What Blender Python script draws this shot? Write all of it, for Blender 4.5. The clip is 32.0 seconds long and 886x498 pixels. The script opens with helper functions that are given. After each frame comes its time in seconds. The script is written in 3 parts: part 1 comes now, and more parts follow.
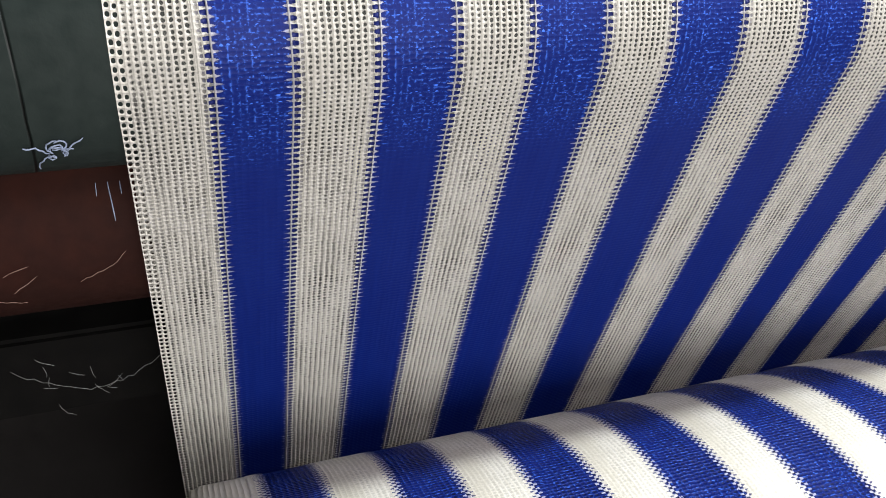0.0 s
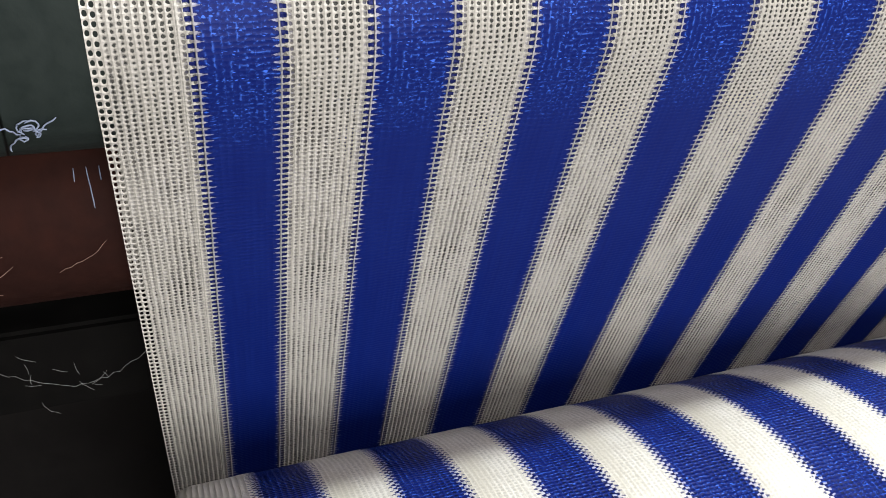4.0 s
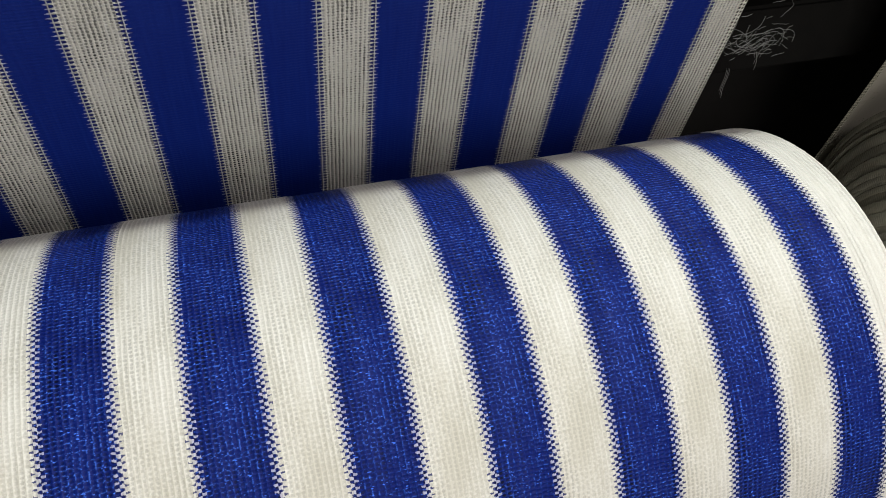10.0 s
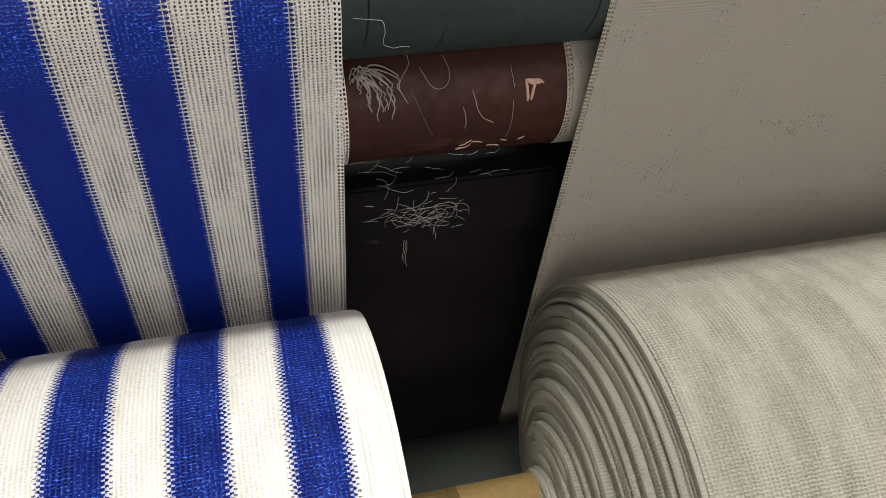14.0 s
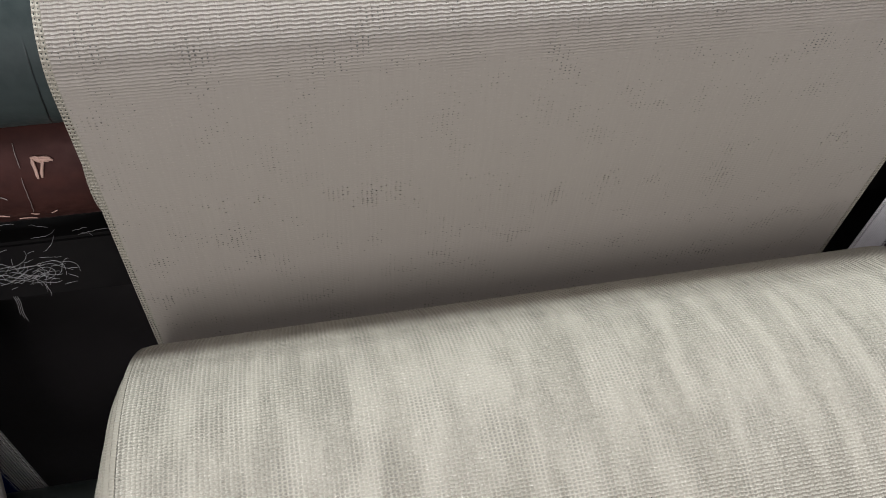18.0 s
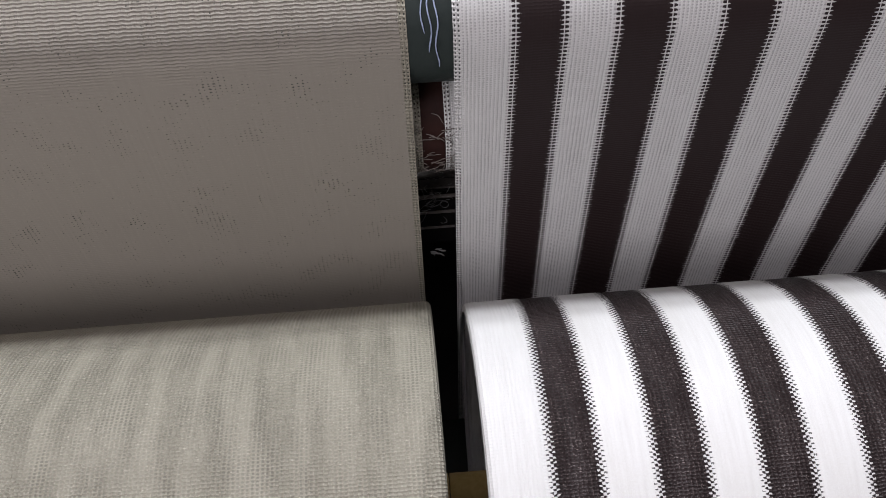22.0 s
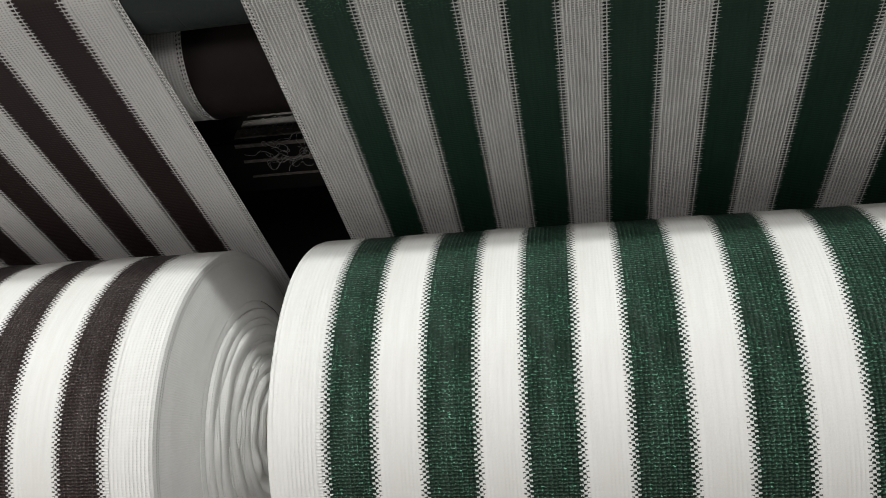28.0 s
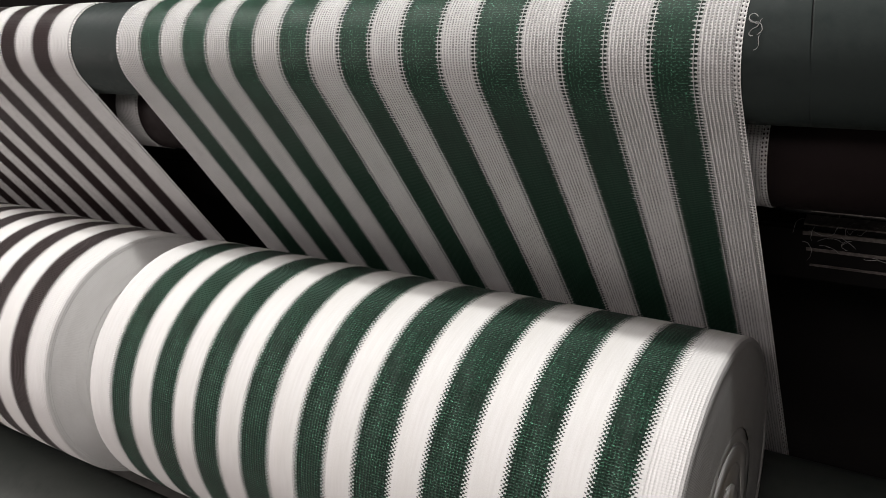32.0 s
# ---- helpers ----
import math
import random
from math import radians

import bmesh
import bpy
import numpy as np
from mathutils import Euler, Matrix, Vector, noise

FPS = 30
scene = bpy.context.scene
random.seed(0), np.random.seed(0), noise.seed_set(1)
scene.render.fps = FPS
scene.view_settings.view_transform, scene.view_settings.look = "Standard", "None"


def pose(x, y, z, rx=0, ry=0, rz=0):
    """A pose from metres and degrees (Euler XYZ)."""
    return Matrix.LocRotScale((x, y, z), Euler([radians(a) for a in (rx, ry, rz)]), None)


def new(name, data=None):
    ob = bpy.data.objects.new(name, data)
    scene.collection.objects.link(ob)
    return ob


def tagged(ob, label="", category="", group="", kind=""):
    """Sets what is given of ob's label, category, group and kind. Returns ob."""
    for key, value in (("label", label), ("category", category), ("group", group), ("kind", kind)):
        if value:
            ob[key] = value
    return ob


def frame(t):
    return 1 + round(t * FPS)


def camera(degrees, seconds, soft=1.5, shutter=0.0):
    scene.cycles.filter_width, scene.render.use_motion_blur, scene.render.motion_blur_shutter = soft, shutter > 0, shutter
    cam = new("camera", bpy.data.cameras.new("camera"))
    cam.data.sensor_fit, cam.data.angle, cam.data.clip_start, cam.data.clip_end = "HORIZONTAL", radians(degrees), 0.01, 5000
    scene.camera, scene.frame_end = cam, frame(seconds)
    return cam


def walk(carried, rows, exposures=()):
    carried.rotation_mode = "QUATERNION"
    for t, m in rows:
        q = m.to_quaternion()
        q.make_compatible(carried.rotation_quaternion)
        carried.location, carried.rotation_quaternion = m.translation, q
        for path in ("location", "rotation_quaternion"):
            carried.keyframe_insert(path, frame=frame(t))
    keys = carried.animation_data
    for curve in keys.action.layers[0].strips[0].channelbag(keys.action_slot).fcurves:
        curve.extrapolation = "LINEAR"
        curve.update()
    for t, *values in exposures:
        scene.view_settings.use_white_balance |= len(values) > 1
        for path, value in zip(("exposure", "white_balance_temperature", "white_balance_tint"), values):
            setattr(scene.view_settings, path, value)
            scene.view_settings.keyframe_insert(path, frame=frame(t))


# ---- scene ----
cam = camera(56.93, 32.0, soft=0.75)
# seconds, place, tilt, lean, heading
ROWS = [
    (0.0, 0.0376, -0.2627, 1.2790, 54.333, -4.795, -18.723),
    (0.5, 0.0347, -0.2599, 1.2756, 54.754, -4.587, -19.392),
    (1.0, 0.0356, -0.2575, 1.2735, 54.576, -4.475, -19.441),
    (1.5, 0.0377, -0.2554, 1.2727, 54.634, -4.332, -19.409),
    (2.0, 0.0376, -0.2528, 1.2725, 54.429, -4.391, -19.220),
    (2.5, 0.0395, -0.2494, 1.2719, 54.266, -4.382, -19.235),
    (3.0, 0.0405, -0.2487, 1.2690, 54.263, -4.444, -19.081),
    (3.5, 0.0417, -0.2468, 1.2629, 54.217, -4.556, -19.219),
    (5.5, 0.0434, -0.2437, 1.2537, 53.319, -4.715, -19.656),
    (6.0, 0.0311, -0.2459, 1.2463, 53.730, -5.081, -22.159),
    (6.5, 0.0271, -0.2614, 1.2419, 52.527, -5.812, -26.220),
    (7.0, 0.0537, -0.3371, 1.2533, 52.074, -6.202, -25.849),
    (7.5, 0.0939, -0.4299, 1.2733, 51.472, -5.511, -19.804),
    (8.0, 0.1425, -0.4769, 1.2903, 49.466, -4.458, -15.474),
    (8.5, 0.1977, -0.4710, 1.2732, 47.933, -4.099, -12.774),
    (9.0, 0.2883, -0.4531, 1.2577, 46.884, -3.504, -10.054),
    (9.5, 0.3455, -0.4335, 1.2506, 46.102, -2.873, -10.593),
    (10.0, 0.4064, -0.4297, 1.2570, 45.651, -2.227, -16.196),
    (10.5, 0.4212, -0.4155, 1.2690, 45.997, -1.927, -20.887),
    (11.0, 0.4350, -0.4102, 1.2551, 46.034, -2.220, -19.874),
    (11.5, 0.4640, -0.3907, 1.2667, 44.716, -1.658, -18.112),
    (12.0, 0.5445, -0.3783, 1.2806, 43.327, -1.654, -15.530),
    (12.5, 0.6523, -0.4212, 1.3056, 45.905, -0.830, -13.061),
    (13.0, 0.7443, -0.4793, 1.3274, 49.619, 0.036, -12.309),
    (13.5, 0.7965, -0.4959, 1.3401, 51.573, 0.117, -13.011),
    (14.0, 0.8216, -0.4850, 1.3345, 52.437, -1.592, -14.358),
    (14.5, 0.8588, -0.4257, 1.2947, 53.323, -2.365, -17.333),
    (15.0, 0.9220, -0.3832, 1.2850, 52.244, -2.911, -20.540),
    (15.2, 0.9703, -0.4015, 1.2973, 52.793, -2.544, -20.430),
    (15.5, 1.0217, -0.4031, 1.2991, 52.782, -2.910, -19.544),
    (17.5, 1.2347, -0.4760, 1.4009, 50.553, -1.173, -16.318),
    (18.0, 1.3292, -0.5039, 1.4198, 49.557, -0.713, -11.885),
    (18.5, 1.3972, -0.5256, 1.4230, 50.147, 0.153, -9.917),
    (19.0, 1.4753, -0.5463, 1.4376, 50.523, 0.583, -7.862),
    (19.5, 1.5266, -0.5148, 1.4508, 48.949, 1.519, -6.915),
    (20.0, 1.5927, -0.4512, 1.4627, 48.340, 1.634, -6.687),
    (20.5, 1.6771, -0.4106, 1.4549, 48.780, 2.000, -6.250),
    (21.0, 1.7806, -0.3895, 1.4394, 47.556, 2.036, -6.190),
    (21.5, 1.9107, -0.4710, 1.4303, 48.540, 1.494, -5.380),
    (22.0, 2.0279, -0.5278, 1.4200, 49.478, 2.185, -4.175),
    (22.5, 2.1247, -0.5096, 1.4081, 48.182, 3.585, -3.945),
    (23.0, 2.2036, -0.4951, 1.3911, 48.174, 3.124, -3.459),
    (23.5, 2.3040, -0.5102, 1.4062, 47.754, 3.445, -1.257),
    (24.0, 2.4670, -0.5768, 1.4371, 46.648, 4.156, 1.404),
    (24.5, 2.5776, -0.6542, 1.4118, 50.426, 5.040, 3.044),
    (26.5, 2.9981, -0.5726, 1.3760, 50.251, 6.693, 3.922),
    (27.0, 3.1777, -0.5756, 1.4193, 47.113, 8.313, 4.746),
    (27.5, 3.2891, -0.5779, 1.4088, 46.759, 9.053, 4.503),
    (28.0, 3.3933, -0.5334, 1.3790, 46.833, 9.203, 4.354),
    (28.5, 3.4581, -0.4943, 1.3920, 45.370, 8.730, 3.204),
    (29.0, 3.5435, -0.4789, 1.4206, 43.933, 10.074, 5.119),
    (29.5, 3.6845, -0.5192, 1.4474, 45.426, 10.773, 11.326),
    (30.0, 3.8064, -0.5928, 1.4354, 47.931, 11.570, 15.206),
    (30.5, 3.8832, -0.5872, 1.4153, 48.411, 11.263, 18.095),
    (31.0, 3.9616, -0.5401, 1.4072, 49.195, 11.661, 21.308),
    (31.5, 4.0315, -0.5126, 1.4623, 48.819, 11.961, 25.321),
    (32.0, 4.1856, -0.5252, 1.4873, 52.173, 15.051, 30.160),
]
EXPOSURES = [(0.0, 0.2, 6380, 11), (6.0, 0.1, 6450, 11), (7.0, -0.3, 6450, 10), (9.0, -0.52, 6480, 8), (12.0, -0.55, 6480, 9), (13.0, -0.3, 6550, 13), (14.0, -0.2, 6550, 13), (15.0, 0.0, 6400, 15), (16.0, 0.05, 6250, 15), (18.0, -0.03, 6130, 17), (20.0, -0.2, 6050, 19), (21.0, -0.45, 6020, 19), (22.0, -0.6, 6220, 20), (24.5, -0.72, 6400, 17), (26.5, -0.7, 6550, 11), (29.0, -0.58, 6600, 12), (30.5, -0.55, 6700, 15), (32.0, -0.42, 6750, 18)]
walk(cam, [(t, pose(x, y, z, rx, ry, rz)) for t, x, y, z, rx, ry, rz in ROWS], EXPOSURES)

# ---- light ----
AXIS_Z = 0.62          # height of the winding shaft over the floor
world = bpy.data.worlds.new("world")
scene.world = world
world.use_nodes = True
world.node_tree.nodes["Background"].inputs[0].default_value = (0.75, 0.87, 1.0, 1)
world.node_tree.nodes["Background"].inputs[1].default_value = 0.02


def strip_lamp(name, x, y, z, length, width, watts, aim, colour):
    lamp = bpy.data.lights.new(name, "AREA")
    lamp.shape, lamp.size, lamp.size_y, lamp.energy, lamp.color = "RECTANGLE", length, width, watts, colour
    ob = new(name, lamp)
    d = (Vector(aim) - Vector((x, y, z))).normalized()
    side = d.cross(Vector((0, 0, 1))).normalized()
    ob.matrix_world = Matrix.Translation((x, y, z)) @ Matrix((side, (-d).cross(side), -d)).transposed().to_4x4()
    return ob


# two overhead rows, unseen, placed by the shadow edge on the rolls
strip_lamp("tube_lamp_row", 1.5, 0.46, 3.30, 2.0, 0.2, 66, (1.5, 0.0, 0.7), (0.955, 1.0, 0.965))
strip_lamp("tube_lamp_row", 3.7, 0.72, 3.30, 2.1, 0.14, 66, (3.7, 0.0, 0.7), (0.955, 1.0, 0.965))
# added row in front, fills the hanging cloth with light; no such lamps known
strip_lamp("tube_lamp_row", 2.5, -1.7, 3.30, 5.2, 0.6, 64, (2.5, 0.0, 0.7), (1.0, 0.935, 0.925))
# added soft fill lamp that brightens the left webs; no real source known
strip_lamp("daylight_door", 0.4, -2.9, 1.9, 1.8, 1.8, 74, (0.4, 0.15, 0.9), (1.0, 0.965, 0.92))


# ---- materials ----
class Mat:
    """A node material with short ways to add nodes."""

    def __init__(self, name):
        self.m = bpy.data.materials.new(name)
        self.m.use_nodes = True
        self.t = self.m.node_tree
        self.b = self.t.nodes["Principled BSDF"]
        self.out = self.t.nodes["Material Output"]

    def put(self, socket, v):
        if hasattr(v, "is_linked"):
            self.t.links.new(v, socket)
        else:
            socket.default_value = v

    def math(self, op, a, b=0.0, c=0.0, clamp=False):
        n = self.t.nodes.new("ShaderNodeMath")
        n.operation, n.use_clamp = op, clamp
        for s, v in zip(n.inputs, (a, b, c)):
            self.put(s, v)
        return n.outputs[0]

    def uv(self):
        n = self.t.nodes.new("ShaderNodeUVMap")
        n.uv_map = "UVMap"
        s = self.t.nodes.new("ShaderNodeSeparateXYZ")
        self.t.links.new(n.outputs[0], s.inputs[0])
        return n.outputs[0], s.outputs[0], s.outputs[1]

    def coords(self, kind="Object"):
        return self.t.nodes.new("ShaderNodeTexCoord").outputs[kind]

    def noise(self, vec, scale, detail=3.0, stretch=(1, 1, 1), rough=0.55):
        mp = self.t.nodes.new("ShaderNodeMapping")
        self.t.links.new(vec, mp.inputs[0])
        mp.inputs["Scale"].default_value = stretch
        n = self.t.nodes.new("ShaderNodeTexNoise")
        self.t.links.new(mp.outputs[0], n.inputs["Vector"])
        n.inputs["Scale"].default_value, n.inputs["Detail"].default_value = scale, detail
        n.inputs["Roughness"].default_value = rough
        return n.outputs[0]

    def ramp(self, v, lo, hi, a=0.0, b=1.0):
        n = self.t.nodes.new("ShaderNodeMapRange")
        n.interpolation_type = "SMOOTHSTEP"
        for s, x in zip(n.inputs, (v, lo, hi, a, b)):
            self.put(s, x)
        return n.outputs[0]

    def mix(self, f, a, b):
        n = self.t.nodes.new("ShaderNodeMix")
        n.data_type = "RGBA"
        self.put(n.inputs[0], f)
        self.put(n.inputs[6], a)
        self.put(n.inputs[7], b)
        return n.outputs[2]

    def bump(self, h, strength=1.0, distance=0.001):
        n = self.t.nodes.new("ShaderNodeBump")
        n.inputs["Strength"].default_value, n.inputs["Distance"].default_value = strength, distance
        self.t.links.new(h, n.inputs["Height"])
        self.t.links.new(n.outputs[0], self.b.inputs["Normal"])

    def rnd(self):
        return self.t.nodes.new("ShaderNodeObjectInfo").outputs["Random"]

    def set(self, **k):
        for name, v in k.items():
            self.put(self.b.inputs[name.replace("_", " ")], v)
        return self


def rgb(r, g, b):
    return (r, g, b, 1.0)


def knit(name, colour, second, wale=0.0040, course=0.0030, rough=0.55, holes=0.0, relief=0.0010, sparse=0.5, width=0.0, lattice=None, glow=0.0, crest_glint=0.0, patch=0.0, ribs=0.5, slit=0.0, pore_shade=0.0, ladder=1.0, spec=0.4, tight=0.74, fuzz=0.7, bend_open_glint=0.0, stain=0.0, pillar=0.0, ridge=0.0, loops=False):
    """Warp-knit plastic net: pillars along v, inlaid yarn along u. holes: how open the mesh is; slit: how open it is
    between the pillars; lattice: the yarn colour that shows through the open ladder of stitches along a stripe's sides;
    crest_glint: how far highlights on the yarn's crests are painted in as the second colour; patch: how far the relief
    comes and goes; ribs: pillars against inlay in the relief; pore_shade: how much shade is painted between the yarns
    of the closed mesh; fuzz: how ragged the ladder is; bend_open_glint: how far the mesh is pulled open, and painted
    glints brighten coloured crests, where it bends round the top roller; stain: how far soiled patches show; pillar:
    how far the gaps run on along the pillars; ridge: how far the inlay stands up on the top roller; loops: the ladder
    has sunk into staggered rows of loops."""
    m = Mat(name)
    vec, u, v = m.uv()
    wob = m.math("MULTIPLY", m.math("SUBTRACT", m.noise(vec, 60, 2), 0.5), 0.0018)
    u2 = m.math("ADD", u, m.math("MULTIPLY", wob, 0.6))
    pu = m.math("ABSOLUTE", m.math("SINE", m.math("MULTIPLY", u2, math.pi / wale)))
    v2 = m.math("ADD", m.math("ADD", v, wob), m.math("MULTIPLY", m.math("SINE", m.math("MULTIPLY", u2, math.pi / wale)), course * 0.07))
    pv = m.math("ABSOLUTE", m.math("SINE", m.math("MULTIPLY", v2, math.pi / course)))
    fine = m.noise(vec, 900, 2)
    grit = m.noise(vec, 420, 2)
    streak = m.noise(vec, 26, 3, (10, 0.6, 1))
    blotch = m.noise(vec, 22, 3)
    gap = m.math("MULTIPLY", pu, m.math("ADD", pillar, m.math("MULTIPLY", pv, 1.0 - pillar)))
    along = m.ramp(m.noise(vec, 15, 3, (1.6, 0.8, 1)), 0.42, 0.58)
    across = m.ramp(m.noise(vec, 17, 3, (0.8, 1.3, 1)), 0.40, 0.56)
    patches = m.ramp(m.noise(vec, 13, 4, (2.6, 0.5, 1)), 0.36, 0.62)
    yarn = m.math("ADD", m.math("MULTIPLY", pu, -ribs * 2), m.math("MULTIPLY", pv, -(1 - ribs) * 2))
    height = m.math("ADD", yarn, m.math("MULTIPLY", fine, 0.6))
    tone = m.math("ADD", m.math("MULTIPLY", streak, 0.5), m.math("MULTIPLY", fine, 0.5))
    mixf = m.ramp(tone, 0.3, 0.7)
    # round the top roller: white mesh opens, coloured crests get painted glints
    if bend_open_glint or ridge:
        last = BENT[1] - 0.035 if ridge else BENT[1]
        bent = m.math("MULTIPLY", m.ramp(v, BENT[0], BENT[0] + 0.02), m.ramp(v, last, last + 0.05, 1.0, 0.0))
    if crest_glint:
        # highlights along the yarn crests, painted in as the second colour
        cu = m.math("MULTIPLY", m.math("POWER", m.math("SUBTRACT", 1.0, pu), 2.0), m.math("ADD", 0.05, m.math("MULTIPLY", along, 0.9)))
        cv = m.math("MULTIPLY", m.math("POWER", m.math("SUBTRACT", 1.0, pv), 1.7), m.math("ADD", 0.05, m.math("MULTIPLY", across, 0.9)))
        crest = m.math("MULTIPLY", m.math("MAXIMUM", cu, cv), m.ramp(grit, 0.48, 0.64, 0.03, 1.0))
        # flecks: painted filament glints and bits of lint
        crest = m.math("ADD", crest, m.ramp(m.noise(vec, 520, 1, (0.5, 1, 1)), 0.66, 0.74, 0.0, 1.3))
        mixf = m.math("ADD", m.math("MULTIPLY", mixf, (0.05 if bend_open_glint else 0.10) * (1.0 - crest_glint)), m.math("MULTIPLY", crest, m.math("ADD", crest_glint, m.math("MULTIPLY", bent, bend_open_glint * 3)) if bend_open_glint else crest_glint), 0.0, True)
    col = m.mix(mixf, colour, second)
    if stain:
        soil = m.ramp(m.math("ADD", m.math("MULTIPLY", m.noise(vec, 11, 4, (1.2, 0.5, 1)), 0.75), m.math("MULTIPLY", grit, 0.25)), 0.42, 0.60)
        col = m.mix(m.math("MULTIPLY", soil, stain), col, (colour[0] * 0.62, colour[1] * 0.59, colour[2] * 0.50, 1.0))
    if pore_shade:
        # shade between the yarns, put into the colour
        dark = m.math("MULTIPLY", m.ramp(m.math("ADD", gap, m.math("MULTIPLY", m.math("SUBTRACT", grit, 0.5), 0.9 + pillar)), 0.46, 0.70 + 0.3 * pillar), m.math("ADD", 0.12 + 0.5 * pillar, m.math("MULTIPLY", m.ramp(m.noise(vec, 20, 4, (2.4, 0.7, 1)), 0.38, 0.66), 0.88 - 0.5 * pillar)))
        col = m.mix(m.math("MULTIPLY", dark, pore_shade), col, tuple(c * 0.12 for c in colour[:3]) + (1.0,))
    full = m.math("ADD", gap, m.math("MULTIPLY", m.math("SUBTRACT", m.math("ADD", blotch, grit), 1.0), sparse))
    if bend_open_glint:
        full = m.math("ADD", full, m.math("MULTIPLY", bent, bend_open_glint))
    mask = m.ramp(full, tight, tight + 0.12)
    if slit:
        line = m.math("MULTIPLY", m.ramp(m.math("ADD", pu, m.math("MULTIPLY", m.math("SUBTRACT", grit, 0.5), 0.35)), 0.86, 1.0), m.ramp(m.noise(vec, 16, 3, (3.5, 0.7, 1)), 0.42, 0.58))
        mask = m.math("MAXIMUM", mask, m.math("MULTIPLY", line, slit / max(holes, 0.01)))
    bare = None
    if lattice:
        side = m.math("ADD", m.math("MINIMUM", u, m.math("SUBTRACT", width, u)), m.math("MULTIPLY", wob, 0.35))
        at = m.math("ADD", m.math("DIVIDE", v, STITCH), m.math("MULTIPLY", m.math("SUBTRACT", m.noise(vec, 150, 2), 0.5), 0.5 * fuzz))
        turn = m.math("PINGPONG", at, 0.5)
        ragged = m.math("MULTIPLY", m.math("ADD", m.math("SUBTRACT", m.noise(vec, 330, 2), 0.5), m.math("SUBTRACT", fine, 0.5)), 0.34 * fuzz)
        loose = m.math("ADD", turn, ragged)
        if loops:
            row = m.math("FLOOR", m.math("DIVIDE", m.math("ADD", side, 0.0051), 0.0030))
            stagger = m.math("ADD", m.math("PINGPONG", m.math("ADD", m.math("MULTIPLY", at, 0.9), m.math("MULTIPLY", row, 0.5)), 0.5), m.math("MULTIPLY", ragged, 1.3))
            fill = m.ramp(m.math("ADD", side, m.math("MULTIPLY", m.math("SUBTRACT", m.noise(vec, 240, 2), 0.5), 0.0016)), -0.0050, 0.0042, 0.17, 0.40)
            tuft = m.ramp(m.math("SUBTRACT", stagger, fill), -0.04, 0.04, 1.0, 0.0)
        rung = m.ramp(m.math("SUBTRACT", loose, m.math("MULTIPLY", side, 34.0)), 0.10, 0.20, 1.0, 0.0)
        chain = m.ramp(m.math("ABSOLUTE", m.math("SUBTRACT", side, 0.0002)), 0.0001, 0.0008, 0.9, 0.0)
        lad = 0.0
        for lo, hi, deep in ((0.0006, 0.0038, ladder), (0.0046, 0.0060, ladder * 0.35)):
            row = m.math("MULTIPLY", m.ramp(side, lo - 0.0003, lo + 0.0004), m.ramp(side, hi - 0.0004, hi + 0.0005, 1.0, 0.0))
            lad = m.math("MAXIMUM", lad, m.math("MULTIPLY", m.math("MULTIPLY", m.math("MULTIPLY", row, m.math("SUBTRACT", 1.0, rung)), 1.5, 0.0, True), deep))
        out = m.math("SUBTRACT", 0.0, side)
        col = m.mix(m.ramp(side, -0.0040, 0.0030, 0.8, 0.0), col, tuple(c * 2.0 + (0.27 if lattice[2] > 0.1 else 0.48) for c in lattice[:3]) + (1.0,))
        if loops:
            lad = m.math("MULTIPLY", m.math("SUBTRACT", 1.0, tuft), m.ramp(side, 0.0036, 0.0042, 0.92, 0.0))
        col = m.mix(lad, col, lattice)
        height = m.math("SUBTRACT", m.math("ADD", height, m.math("MULTIPLY", chain, 0.0 if loops else 0.8)), m.math("MULTIPLY", lad, 1.5))
        mask = m.math("MULTIPLY", mask, m.ramp(side, 0.0062, 0.0072))
        far = m.ramp(m.noise(vec, 190, 2, (0.2, 1, 1)), 0.36, 0.64, 0.0048 - 0.0030 * fuzz, 0.0052)
        slim = m.math("MULTIPLY", m.math("SUBTRACT", 1.0, m.math("DIVIDE", out, far)), 0.25)
        tooth = m.ramp(m.math("SUBTRACT", loose, slim), -0.06, 0.05, 1.0, 0.0)
        bare = m.math("MULTIPLY", m.ramp(out, 0.0002, 0.0007), m.math("SUBTRACT", 1.0, m.math("MAXIMUM", tooth, chain)))
        if loops:
            bare = m.math("MULTIPLY", m.math("GREATER_THAN", out, 0.0), m.math("SUBTRACT", 1.0, tuft))
    m.set(Base_Color=col, Roughness=m.ramp(fine, 0.2, 0.8, rough - 0.1, rough + 0.12))
    m.b.inputs["Specular IOR Level"].default_value = spec
    m.bump(m.math("MULTIPLY", height, m.math("ADD", 1.0, m.math("MULTIPLY", bent, ridge))) if ridge else height, 1.0, relief)
    if patch:
        bump = m.b.inputs["Normal"].links[0].from_node
        m.put(bump.inputs["Strength"], m.math("ADD", 1.0 - patch, m.math("MULTIPLY", m.math("MAXIMUM", patches, bent) if ridge else patches, patch)))
    surface = m.b.outputs[0]
    if glow:
        tl = m.t.nodes.new("ShaderNodeBsdfTranslucent")
        m.put(tl.inputs[0], col)
        ms = m.t.nodes.new("ShaderNodeMixShader")
        ms.inputs[0].default_value = glow
        m.t.links.new(surface, ms.inputs[1])
        m.t.links.new(tl.outputs[0], ms.inputs[2])
        surface = ms.outputs[0]
    if holes or lattice:
        tr = m.t.nodes.new("ShaderNodeBsdfTransparent")
        mx = m.t.nodes.new("ShaderNodeMixShader")
        gone = m.math("MULTIPLY", mask, holes)
